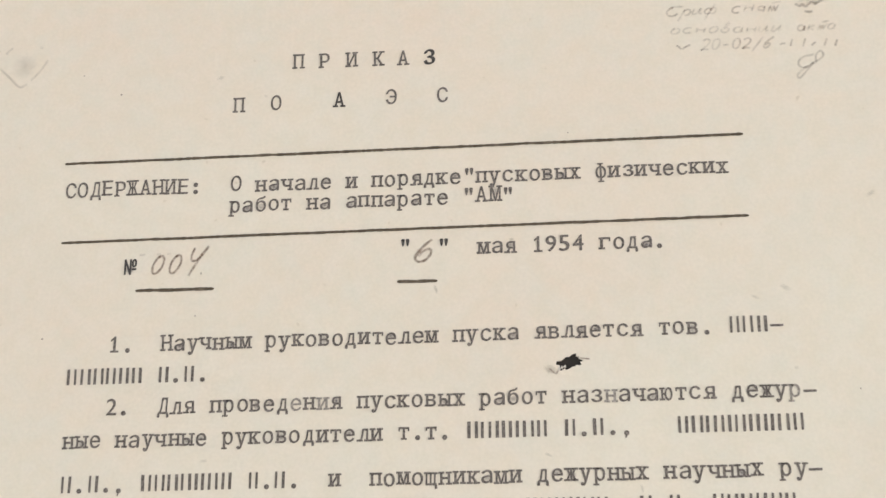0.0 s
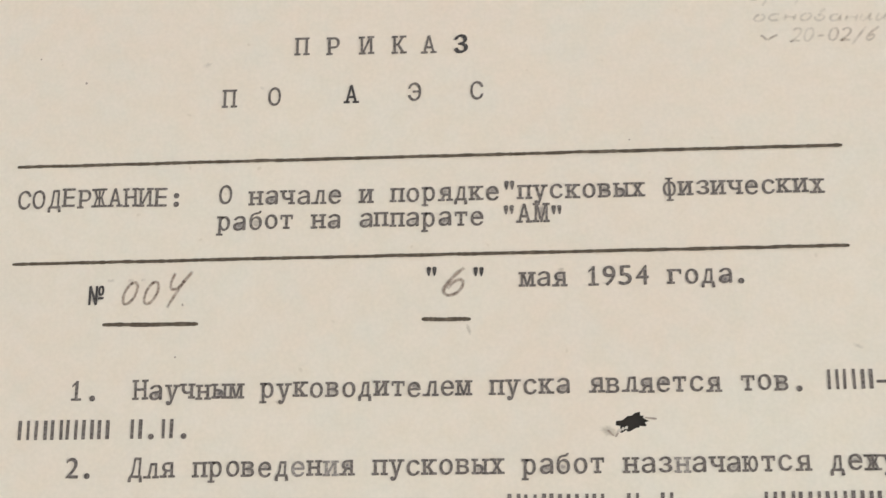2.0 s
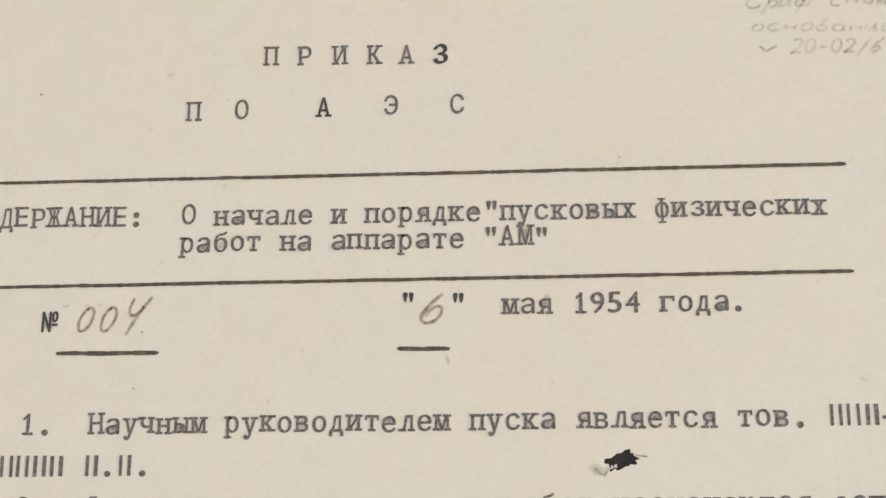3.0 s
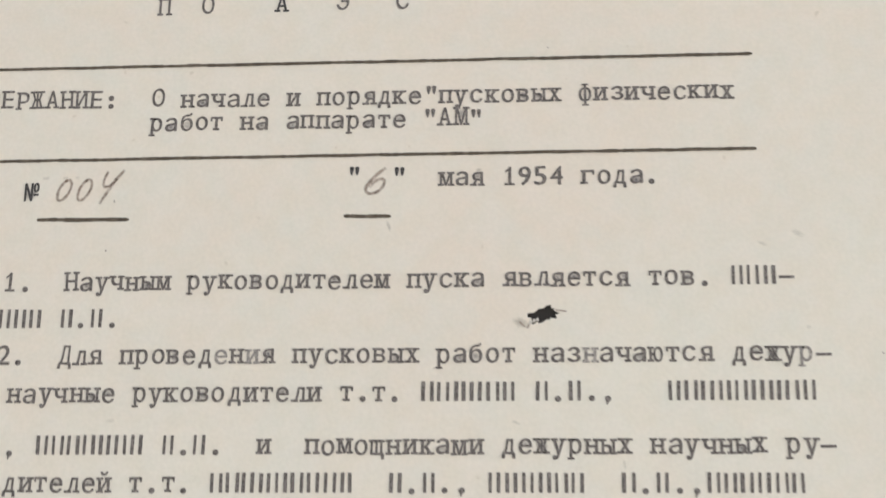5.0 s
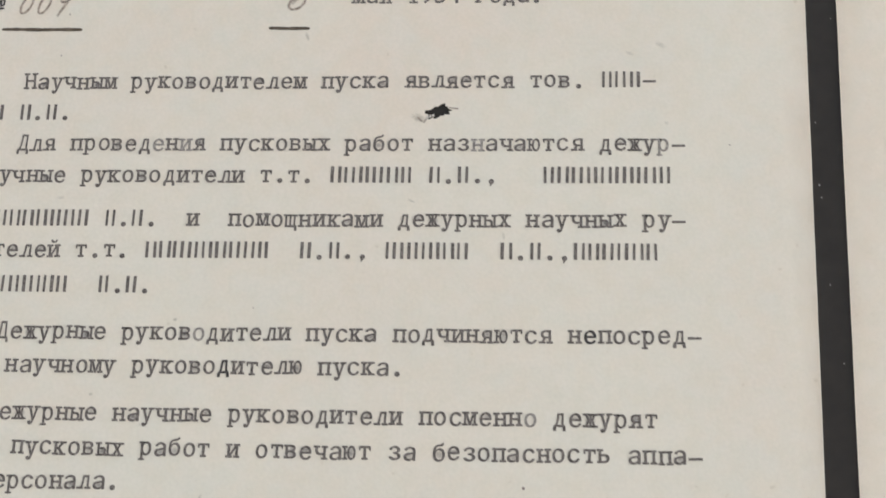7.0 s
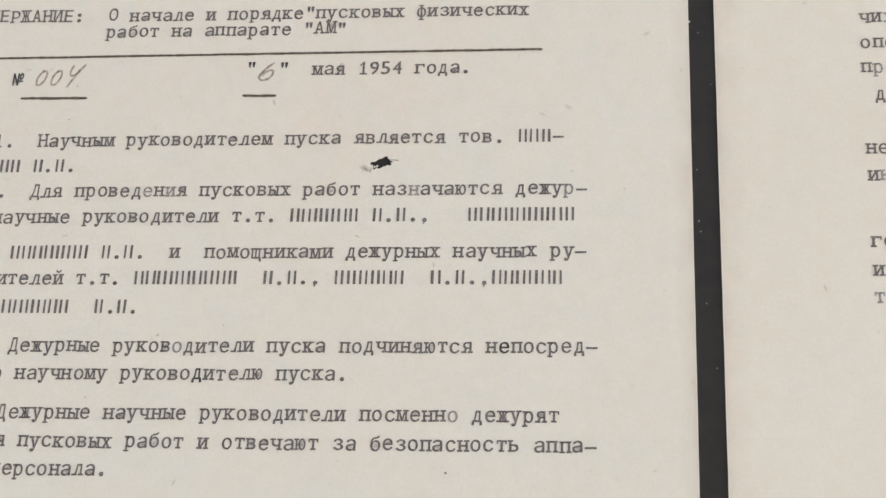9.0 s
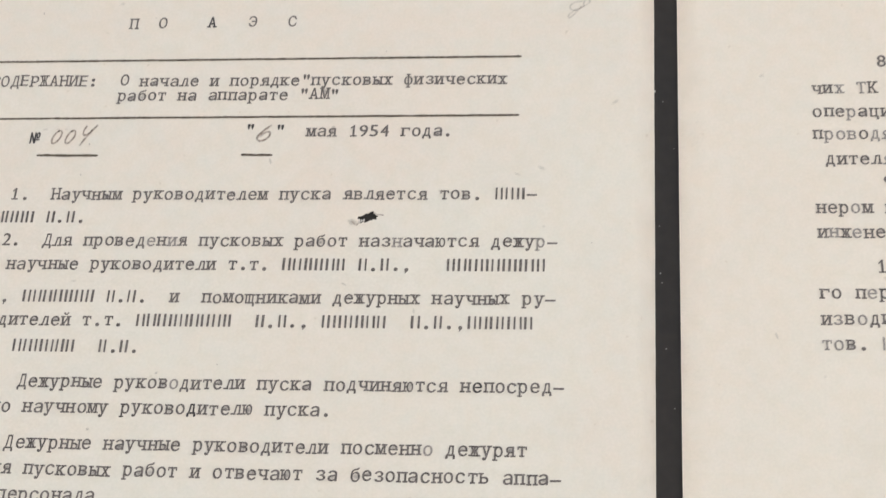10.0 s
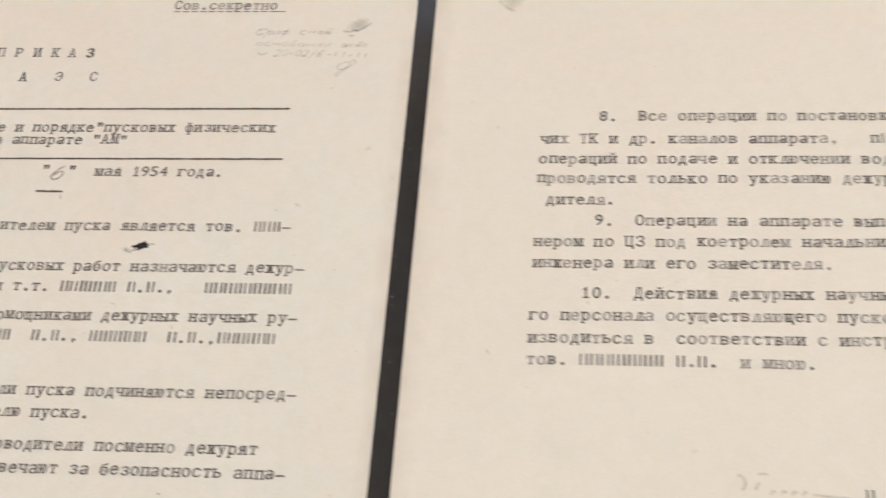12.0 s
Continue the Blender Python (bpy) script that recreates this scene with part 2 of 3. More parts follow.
# height over the line and reach of the counters that clog
CLOGS = {"а": (0.75, 0.75, 0.65), "е": (1.5, 0.7, 0.55), "б": (1.0, 0.7, 0.7), "в": (1.1, 0.75, 0.95), "я": (1.5, 0.7, 0.6), "ы": (0.8, 0.95, 0.7), "ж": (1.15, 1.0, 0.9), "ю": (1.15, 0.95, 0.9), "ш": (1.0, 1.0, 0.8), "щ": (1.0, 1.0, 0.8), "Ж": (1.5, 1.0, 1.2), "В": (1.5, 0.7, 1.1), "№": (1.2, 1.1, 1.1), "М": (1.9, 0.7, 0.9)}
INK_Z, HAZE_Z, STAIN_Z = 0.00005, 0.000035, 0.00002


def type_char(bm, ch, cx, base, rng, slot, bold=1.0):
    """One struck character, centred on its cell, with slab feet, slightly off the line as typed."""
    dx, dy, lean = rng.gauss(0, 0.05), rng.gauss(0, 0.06), radians(rng.gauss(0, 0.6))
    ca, sa = math.cos(lean), math.sin(lean)

    def put(x, y):
        return cx + dx + x * ca - y * sa, base + dy + x * sa + y * ca

    if ch in ".:,":
        for y in ((0.32, 1.75) if ch == ":" else (0.28,)):
            disc(bm, *put(0.0, y), 0.47, INK_Z, slot)
        if ch == ",":
            quad(bm, [put(-0.12, 0.2), put(-0.3, -0.62), put(-0.08, -0.58), put(0.33, 0.28)], INK_Z + 2e-6, slot)
        return
    if ch == "-":
        quad(bm, [put(-1.17, 0.71), put(1.15, 0.73), put(1.17, 1.17), put(-1.15, 1.15)], INK_Z, slot)
        return
    if ch == '"':
        for s in (-0.44, 0.44):
            quad(bm, [put(s - 0.1, 1.68), put(s + 0.1, 1.68), put(s + 0.27, 2.3), put(s + 0.35, 2.95), put(s + 0.18, 3.14), put(s - 0.18, 3.14), put(s - 0.35, 2.95), put(s - 0.27, 2.3)], INK_Z, slot)
        return
    vs, fs, foot, head, tail, low, top = glyph(ch)
    x0, x1 = min(x for x, _ in vs), max(x for x, _ in vs)
    serif = ch not in ROUND
    body = (2.45 if ch in WIDE else 2.35 if ch.isupper() else 2.25) - (0.55 if serif else 0.36)
    if ch == "1":
        body = 0.36
        quad(bm, [put(-0.1, 3.0), put(-0.1, 2.55), put(-0.75, 2.05), put(-0.75, 2.38)], INK_Z + 4e-6, slot)
    if ch == "№":
        body = 2.3
    sx = body / (x1 - x0)
    sy = UNIT * (1.06 if ch.isdigit() else 1.0)
    mid = (x0 + x1) / 2
    spread = SPREAD * bold
    # struck through a soft ribbon, which spreads the strokes
    shaped = [typed_shape(ch, x, y, x0, x1, top) for x, y in vs]
    for k, (ox, oy) in enumerate(((-spread, -spread / 2), (spread, spread / 2))):
        made = [bm.verts.new((MM * p[0], MM * p[1], INK_Z + 5e-6 * k)) for p in (put((x - mid) * sx + ox, y * sy + oy) for x, y in shaped)]
        for f in fs:
            bm.faces.new([made[i] for i in f]).material_index = slot
    if serif or ch == "1":
        rows = [(foot, -0.03, 0.34), (head, top * UNIT - 0.33, top * UNIT + 0.03), (tail, low * UNIT, low * UNIT + 0.32)]
        for k, (runs, ya, yb) in enumerate(rows):
            if (ch == "1" and k) or (ch in "лЛдДАТт" and k == 1) or (ch in "дДцЦщЩу" and k == 0) or (ch == "ф" and k != 0):
                continue
            if ch in "руф" and k == 0:
                continue
            for a, b in runs[:1] if ch in "юЮ" else [runs[0], runs[-1]] if ch in "мМ" and runs else runs:
                if (b - a) * sx > 0.75:
                    # a bar or bowl: the slab juts out at the stem's side alone
                    for end, out in ((a, -1), (b, 1)):
                        if ch in "пПТ" if out > 0 else ch in "вВрРьЬБЕпПыЫГг":
                            m = (end - mid) * sx
                            quad(bm, [put(m + 0.3 * out, ya), put(m + 0.3 * out, yb), put(m - 0.15 * out, yb), put(m - 0.15 * out, ya)][::out], INK_Z + 1e-5 + k * 2e-6, slot)
                    continue
                m = ((a + b) / 2 - mid) * sx
                w = (b - a) * sx / 2 + (0.62 if ch == "1" else 0.37)
                quad(bm, [put(m - w, ya), put(m + w, ya), put(m + w, yb), put(m - w, yb)], INK_Z + 1e-5 + k * 2e-6, slot)
        if ch == "у":
            # the tail ends in a ball
            xs = -0.36 * body
            disc(bm, *put(xs, low * UNIT + 0.36), 0.3, INK_Z + 2.2e-5, slot)
            quad(bm, [put(xs, low * UNIT), put(xs + 0.45, low * UNIT + 0.04), put(xs + 0.5, low * UNIT + 0.34), put(xs, low * UNIT + 0.3)], INK_Z + 2.0e-5, slot)
        if ch == "ф":
            for yb in (0.542 * UNIT + 0.7 * 0.186 * UNIT, 0.8 * low * UNIT):
                quad(bm, [put(-0.55, yb - 0.14), put(0.55, yb - 0.14), put(0.55, yb + 0.14), put(-0.55, yb + 0.14)], INK_Z + 2.0e-5, slot)
        if ch in "гГ":
            quad(bm, [put(body / 2 - 0.14, top * UNIT - 0.8), put(body / 2 + 0.14, top * UNIT - 0.8), put(body / 2 + 0.14, top * UNIT), put(body / 2 - 0.14, top * UNIT)], INK_Z + 2.0e-5, slot)
        if ch in "Тт":
            h = top * UNIT
            for s in (-1, 1):
                xs = s * body / 2
                quad(bm, [put(xs - 0.14, h - 0.75), put(xs + 0.14, h - 0.75), put(xs + 0.14, h), put(xs - 0.14, h)], INK_Z + 1.7e-5, slot)
        if ch in "дДцЦщЩ":
            for s in (-1, 1) if ch in "дД" else (1,):
                xs = s * body / 2
                quad(bm, [put(xs - 0.2, low * UNIT), put(xs + 0.2, low * UNIT), put(xs + 0.14, 0.1), put(xs - 0.14, 0.1)], INK_Z + 1.7e-5, slot)


def haze(bm, cx, cy, rx, ry, slot, layer, turn=0.0, strength=1.0, z=None, rng=None, n=14):
    """A soft patch: full in its middle, gone at its uneven rim."""
    z = HAZE_Z if z is None else z
    c, s = math.cos(turn), math.sin(turn)
    mid = bm.verts.new((MM * cx, MM * cy, z))
    rings = []
    for share in (0.5, 1.0):
        ring = []
        for i in range(n):
            a = 2 * math.pi * i / n
            k = share * (1 + (rng.uniform(-0.22, 0.22) if rng else 0))
            x, y = rx * k * math.cos(a), ry * k * math.sin(a)
            ring.append(bm.verts.new((MM * (cx + x * c - y * s), MM * (cy + x * s + y * c), z)))
        rings.append(ring)
    mid[layer] = strength
    for v in rings[0]:
        v[layer] = strength * 0.62
    for i in range(n):
        j = (i + 1) % n
        bm.faces.new((mid, rings[0][i], rings[0][j])).material_index = slot
        bm.faces.new((rings[0][i], rings[1][i], rings[1][j], rings[0][j])).material_index = slot


def typed_line(parent, text, x, y, slope=0.0, pitch=2.5, name="typed_line", label="", seed=0, pale=0.0, heavy=0.0):
    """A row of struck characters from the left end of its first cell: each word is a part of the line. ~ comes before a weakly struck
    character, ^ before a hard one, + before a raised one; what stands in brackets becomes plain bars."""
    rng = random.Random(f"{text}{seed}")
    inks = [INK, INK_PALE, INK_HEAVY, CLOG]
    words, col, hidden, strike, lift, fresh = [], 0, False, None, 0.0, True
    for ch in text:
        if ch in "[]":
            hidden = ch == "["
            continue
        if ch in "~^":
            strike = 1 if ch == "~" else 2
            continue
        if ch == "+":
            lift = 0.35
            continue
        cx = x + (col + 0.5) * pitch
        base = y + slope * (cx - x) + lift
        col, lift = col + 1, 0.0
        if ch == " ":
            fresh = True
            continue
        if fresh:
            words.append(bmesh.new())
            layer, fresh = words[-1].verts.layers.float.new("cover"), False
        bm = words[-1]
        slot = 2 if heavy else 1 if rng.random() < pale else 0
        if strike is not None:
            slot, strike = strike, None
        if hidden and ch not in ".,-":
            # two upright bars to a letter
            h = 3.0 + rng.uniform(-0.06, 0.06)
            for s in (-0.66, 0.66):
                w, at, tilt = rng.uniform(0.2, 0.3), cx + s + rng.uniform(-0.12, 0.12), rng.uniform(-0.03, 0.03)
                quad(bm, [(at - w - tilt, base), (at + w - tilt, base), (at + w + tilt, base + h), (at - w + tilt, base + h)], INK_Z, slot)
            continue
        type_char(bm, ch, cx, base, rng, slot, heavy or (1.25 if slot == 2 else 1.0))
        # clogged counters of the type
        if slot != 1 and ch in CLOGS and rng.random() < 0.8:
            hy, rx, ry = CLOGS[ch]
            haze(bm, cx + rng.gauss(0, 0.06), base + hy, rx, ry, 3, layer, strength=rng.uniform(0.55, 1.0))
    if len(words) == 1:
        return part(name, words[0], inks, parent, label)
    line = new(name)
    line.parent = parent
    if label:
        line["label"] = label
    for bm in words:
        part("typed_word", bm, inks, line)
    return line


def smooth(points, steps=6):
    """A smooth line through a few points."""
    pts = [Vector(p) for p in points]
    pts = [2 * pts[0] - pts[1]] + pts + [2 * pts[-1] - pts[-2]]
    out = []
    for a, b, c, d in zip(pts, pts[1:], pts[2:], pts[3:]):
        for i in range(steps):
            t = i / steps
            out.append(0.5 * (2 * b + (c - a) * t + (2 * a - 5 * b + 4 * c - d) * t * t + (3 * b - 3 * c + d - a) * t**3))
    return out + [pts[-2]]


def stroke(bm, points, width, rng, z=INK_Z, slot=0, uneven=0.15, taper=0.6, curved=True):
    """A drawn line: a ribbon of uneven width with rounded ends."""
    line = smooth(points) if curved else [Vector(p) for p in points]
    n = len(line)
    left, right = [], []
    for i, p in enumerate(line):
        d = (line[min(i + 1, n - 1)] - line[max(i - 1, 0)]).normalized()
        side = Vector((-d.y, d.x))
        w = width / 2 * (1 + rng.uniform(-uneven, uneven)) * (taper if i in (0, n - 1) else 1)
        lift = z + 1.5e-7 * i
        left.append(bm.verts.new((MM * (p.x + side.x * w), MM * (p.y + side.y * w), lift)))
        right.append(bm.verts.new((MM * (p.x - side.x * w), MM * (p.y - side.y * w), lift)))
    for i in range(n - 1):
        bm.faces.new((right[i], right[i + 1], left[i + 1], left[i])).material_index = slot


def ruled_line(parent, x0, y0, x1, y1, width, name, label, seed):
    rng = random.Random(seed)
    n = max(6, int((x1 - x0) / 2.5))
    pts = [(x0 + (x1 - x0) * i / n, y0 + (y1 - y0) * i / n + rng.gauss(0, 0.02)) for i in range(n + 1)]
    bm = bmesh.new()
    stroke(bm, pts, width, rng, uneven=0.2, taper=0.75)
    for x, y in (pts[0], pts[-1]):
        disc(bm, x, y, width * 0.42, INK_Z + 4e-6, 0)
    return part(name, bm, RULE_INK, parent, label)


def arc(cx, cy, rx, ry, start, end, n=7):
    """Points along a bow, from one angle to another."""
    return [(cx + rx * math.cos(radians(start + (end - start) * i / (n - 1))), cy + ry * math.sin(radians(start + (end - start) * i / (n - 1)))) for i in range(n)]


def pencil_stroke(bm, layer, points, width, rng, z=INK_Z, strength=1.0, steps=5):
    """A soft pencil line, dark in its middle and pressed unevenly."""
    line = smooth(points, steps)
    n = len(line)
    rows = []
    press = 1.0
    for i, p in enumerate(line):
        d = (line[min(i + 1, n - 1)] - line[max(i - 1, 0)]).normalized()
        side = Vector((-d.y, d.x)) * width / 2 * (1 + rng.uniform(-0.15, 0.15))
        press = 0.7 * press + 0.3 * rng.uniform(0.55, 1.25)
        row = [bm.verts.new((MM * (p.x + k * side.x), MM * (p.y + k * side.y), z + 1.5e-7 * i)) for k in (-1, -0.35, 0.35, 1)]
        row[1][layer] = row[2][layer] = min(1.0, strength * press) * (0.4 if i in (0, n - 1) else 1)
        rows.append(row)
    for a, c in zip(rows, rows[1:]):
        for k in range(3):
            bm.faces.new((a[k], a[k + 1], c[k + 1], c[k]))


def pencil_tall(ch):
    """Strokes of the handwritten letters with stems, in a cell one unit wide, their small height one unit."""
    return {
        "Г": [[(-0.1, 1.3), (0.6, 1.42), (1.3, 1.35)], arc(0.45, 0.55, 0.6, 0.75, 100, 330, 9)],
        "р": [[(0.35, 1.0), (0.2, 0.0), (0.0, -0.9)], arc(0.6, 0.5, 0.35, 0.5, 170, -120, 8)],
        "ф": [[(0.75, 1.6), (0.5, 0.2), (0.3, -0.9)], arc(0.3, 0.5, 0.3, 0.42, 0, 330, 8), arc(0.8, 0.5, 0.28, 0.42, 180, -140, 8)],
        "в": [arc(0.45, 0.4, 0.35, 0.4, 150, 480, 9), [(0.3, 0.5), (0.55, 1.6), (0.75, 1.5), (0.5, 0.85)]],
        "т": [[(0.1, 0.0), (0.2, 0.9), (0.4, 0.1), (0.55, 0.95), (0.7, 0.1), (0.95, 1.1)], [(0.2, 1.35), (1.1, 1.5)]],
        "к": [[(0.2, 1.1), (0.1, 0.0)], [(0.85, 0.95), (0.25, 0.5), (0.85, 0.05)]],
    }.get(ch)


def pencil_small(ch):
    """Strokes of the handwritten small letters."""
    return {
        "и": [[(0.15, 1.0), (0.05, 0.15), (0.4, 0.1), (0.8, 1.0)], [(0.8, 1.0), (0.7, 0.1), (1.0, 0.2)]],
        "с": [arc(0.55, 0.5, 0.45, 0.5, 50, 310, 8)],
        "н": [[(0.2, 1.0), (0.1, 0.0)], [(0.1, 0.45), (0.5, 0.6), (0.85, 0.5)], [(0.95, 1.0), (0.85, 0.0)]],
        "а": [arc(0.45, 0.5, 0.38, 0.48, 60, 400, 9), [(0.85, 1.0), (0.8, 0.1), (1.0, 0.15)]],
        "я": [arc(0.5, 0.65, 0.3, 0.32, 0, 300, 8), [(0.85, 1.0), (0.75, 0.0)]],
        "о": [arc(0.5, 0.5, 0.38, 0.5, 100, 450, 10)],
    }.get(ch)


def pencil_figure(ch):
    """Strokes of the handwritten figures and signs."""
    return {
        "2": [arc(0.5, 1.05, 0.4, 0.4, 160, -20, 6) + [(0.55, 0.45), (0.05, 0.0), (0.5, 0.12), (1.0, 0.05)]],
        "0": [arc(0.5, 0.7, 0.4, 0.7, 100, 460, 11)],
        "6": [[(0.95, 1.5), (0.4, 1.0), (0.1, 0.4), (0.35, 0.0), (0.75, 0.3), (0.6, 0.65), (0.2, 0.4)]],
        "-": [[(0.15, 0.55), (0.8, 0.6)]],
        "/": [[(0.9, 1.5), (0.1, -0.5)]],
    }.get(ch)


def pencil_letter(ch):
    return pencil_tall(ch) or pencil_small(ch) or pencil_figure(ch)


def handwriting(parent, text, x, y, size, pitch, slope, name, label, material, seed, strength=1.0):
    """Slanting pencil letters with a soft, broken line."""
    rng = random.Random(seed)
    bm = bmesh.new()
    layer = bm.verts.layers.float.new("cover")
    for i, ch in enumerate(text):
        if ch == " ":
            continue
        k, lift, lean = size * rng.uniform(0.9, 1.1), rng.gauss(0, 0.08), 0.35 + rng.gauss(0, 0.06)
        for j, line in enumerate(pencil_letter(ch)):
            at = [(x + i * pitch + px * pitch * 0.85 + lean * py * k, y + slope * i * pitch + lift + py * k) for px, py in line]
            pencil_stroke(bm, layer, at, 0.55, rng, INK_Z + 2e-6 * (j + i % 2 * 3), strength * rng.uniform(0.45, 1.0), 3)
    return part(name, bm, material, parent, label)


def pencil_marks(parent, marks, width, name, label, material, seed, strength=1.0):
    """Loose pencil lines, each given by the points it passes."""
    rng = random.Random(seed)
    bm = bmesh.new()
    layer = bm.verts.layers.float.new("cover")
    for i, line in enumerate(marks):
        pencil_stroke(bm, layer, line, width, rng, INK_Z + 3e-6 * i, strength)
    return part(name, bm, material, parent, label)


def stain(parent, x, y, rx, ry, material, name, label, turn=0.0, strength=1.0, seed=0):
    bm = bmesh.new()
    layer = bm.verts.layers.float.new("cover")
    haze(bm, x, y, rx, ry, 0, layer, turn, strength, STAIN_Z, random.Random(seed), 22)
    return part(name, bm, material, parent, label)


THICK = 0.0003


def paper_sheet(x0, x1, y0, y1, label, material, holes=(), seed=0):
    """A sheet with a slightly uneven rim, its top at z = 0, with holes through it. Millimetres."""
    rng = random.Random(seed)

    def side(a, b):
        n = int((Vector(b) - Vector(a)).length / 4)
        d = (Vector(b) - Vector(a)) / n
        out = Vector((d.y, -d.x)).normalized()
        return [Vector(a) + d * i + out * (rng.gauss(0, 0.014)) * (i > 0) for i in range(n)]

    corners = [(x0, y0), (x1, y0), (x1, y1), (x0, y1)]
    loops = [[p for a, b in zip(corners, corners[1:] + corners[:1]) for p in side(a, b)]]
    loops += [list(reversed([Vector(p) for p in h])) for h in holes]
    bm = bmesh.new()
    flat = [p for loop in loops for p in loop]
    up = [bm.verts.new((MM * p.x, MM * p.y, 0)) for p in flat]
    down = [bm.verts.new((MM * p.x, MM * p.y, -THICK)) for p in flat]
    for a, b, c in tessellate_polygon([[Vector((p.x, p.y, 0)) for p in loop] for loop in loops]):
        ahead = (flat[b] - flat[a]).cross(flat[c] - flat[a]) > 0
        t = (a, b, c) if ahead else (a, c, b)
        bm.faces.new([up[i] for i in t])
        bm.faces.new([down[i] for i in reversed(t)])
    start = 0
    for loop in loops:
        n = len(loop)
        for i in range(n):
            j = (i + 1) % n
            bm.faces.new((down[start + i], down[start + j], up[start + j], up[start + i]))
        start += n
    bmesh.ops.recalc_face_normals(bm, faces=bm.faces)
    return tagged(part("paper_sheet", bm, material, None), label, "document", "typed sheets on the board")


def ragged_hole(cx, cy, rx, ry, turn, seed, n=26):
    rng = random.Random(seed)
    out = []
    for i in range(n):
        a = 2 * math.pi * i / n
        k = 1 + rng.uniform(-0.3, 0.12)
        x, y = (r * k * math.copysign(abs(v) ** 0.75, v) for r, v in ((rx, math.cos(a)), (ry, math.sin(a))))
        out.append((cx + x * math.cos(turn) - y * math.sin(turn), cy + x * math.sin(turn) + y * math.cos(turn)))
    return out


# ---- the room: unseen, made up to close the place and bounce light ----
X0, X1, Y0, Y1, FLOOR, TOP, W = -2.2, 5.6, -2.6, 2.2, -0.78, 3.0, 0.2


def wall(name, boxes, material, label):
    bm = bmesh.new()
    for b in boxes:
        box(bm, *b)
    return tagged(part(name, bm, material, None), label, "wall", kind="structure")


wall("wall_north", [(X0, -1.85, Y1, Y1 + W, FLOOR, TOP), (2.25, X1, Y1, Y1 + W, FLOOR, TOP), (-1.85, 2.25, Y1, Y1 + W, FLOOR, 0.22), (-1.85, 2.25, Y1, Y1 + W, 2.7, TOP)], PLASTER, "unseen plastered wall with a tall window opening")
# the east opening is made up to hold the added main lamp
wall("wall_east", [(X1, X1 + W, Y0, -1.8, FLOOR, TOP), (X1, X1 + W, 1.4, Y1, FLOOR, TOP), (X1, X1 + W, -1.8, 1.4, FLOOR, 0.1), (X1, X1 + W, -1.8, 1.4, 2.4, TOP)], PLASTER, "unseen plastered wall with an added wide opening for the main lamp")
wall("wall_south", [(X0, X1, Y0 - W, Y0, FLOOR, TOP)], PLASTER, "unseen plastered wall, added to close the room")
wall("wall_west", [(X0 - W, X0, Y0, Y1, FLOOR, TOP)], PLASTER, "unseen plastered wall, added to close the room")
wall("floor", [(X0 - W, X1 + W, Y0 - W, Y1 + W, FLOOR - 0.1, FLOOR)], FLOORING, "unseen brown boarded floor, added to close the room")["category"] = "floor"
wall("ceiling", [(X0 - W, X1 + W, Y0 - W, Y1 + W, TOP, TOP + 0.1)], CEILING, "unseen painted ceiling, added to close the room")["category"] = "ceiling"

# ---- table and mount board under the sheets ----
table = tagged(new("display_table"), "plain dark wooden table under the mount board", "table")
table.location = (0.165, -0.08, FLOOR)
H = -0.0033 - FLOOR
bm = bmesh.new()
box(bm, -0.5, 0.5, -0.32, 0.32, H - 0.03, H, 0.003)
part("tabletop", bm, WOOD, table)
for lx in (-0.45, 0.45):
    for ly in (-0.27, 0.27):
        bm = bmesh.new()
        box(bm, lx - 0.025, lx + 0.025, ly - 0.025, ly + 0.025, 0, H - 0.03, 0.002)
        part("leg", bm, WOOD, table)
bm = bmesh.new()
box(bm, -0.31, 0.64, -0.36, 0.2, -0.0033, -THICK, 0.0006)
board = tagged(part("mount_board", bm, BOARD, None), "smooth charcoal board showing as a strip between the sheets", "board")

for x, y, r in ((163.4, -42.5, 0.14), (163.1, -40.2, 0.16), (162.9, -28.7, 0.12), (164.2, -58.0, 0.13), (165.9, -71.5, 0.12), (163.9, 3.5, 0.12), (166.3, -9.0, 0.1)):
    bm = bmesh.new()
    disc(bm, x, y, r, -THICK + 2e-5, 0, 7)
    part("dust_speck", bm, DUST, board)

# ---- first sheet ----
HOLE = ragged_hole(96.95, -26.6, 2.4, 1.25, radians(17), 4, 38)
sheet = paper_sheet(-48.1, 161.9, -229, 68, "aged cream typed sheet with pencil notes and a torn hole", PAPER, [HOLE], 1)

typed_line(sheet, "Сов.секретно", 92.85, 50.35, -0.014, pale=0.4, label="pale typed line with a dashed underline")
rng = random.Random(3)
for i in range(13):
    a = 93.0 + 2.5 * i if i < 12 else 122.2
    bm = bmesh.new()
    stroke(bm, [(a, 49.55 - 0.0105 * (a - 93)), (a + (2.05 if i < 12 else 3.0), 49.53 - 0.0105 * (a - 91))], 0.32, rng)
    part("underline_dash", bm, INK, sheet)
for ch, cx in zip("ПРИКАЗ", (45.6, 50.95, 56.25, 61.6, 66.5, 71.55)):
    typed_line(sheet, ch, cx - 1.25, 34.25 - 0.02 * (cx - 45), name="heading_letter", seed=1, heavy=2.6 if ch == "З" else 0.0)
for ch, cx in zip("ПОАЭС", (33.9, 41.25, 53.85, 64.1, 74.15)):
    typed_line(sheet, ch, cx - 1.25, 25.6, name="heading_letter", seed=2, heavy=1.2 if ch == "А" else 0.0)
ruled_line(sheet, -0.3, 16.3, 130.5, 16.1, 0.52, "ruled_line", "long dark inked rule across the sheet", 11)
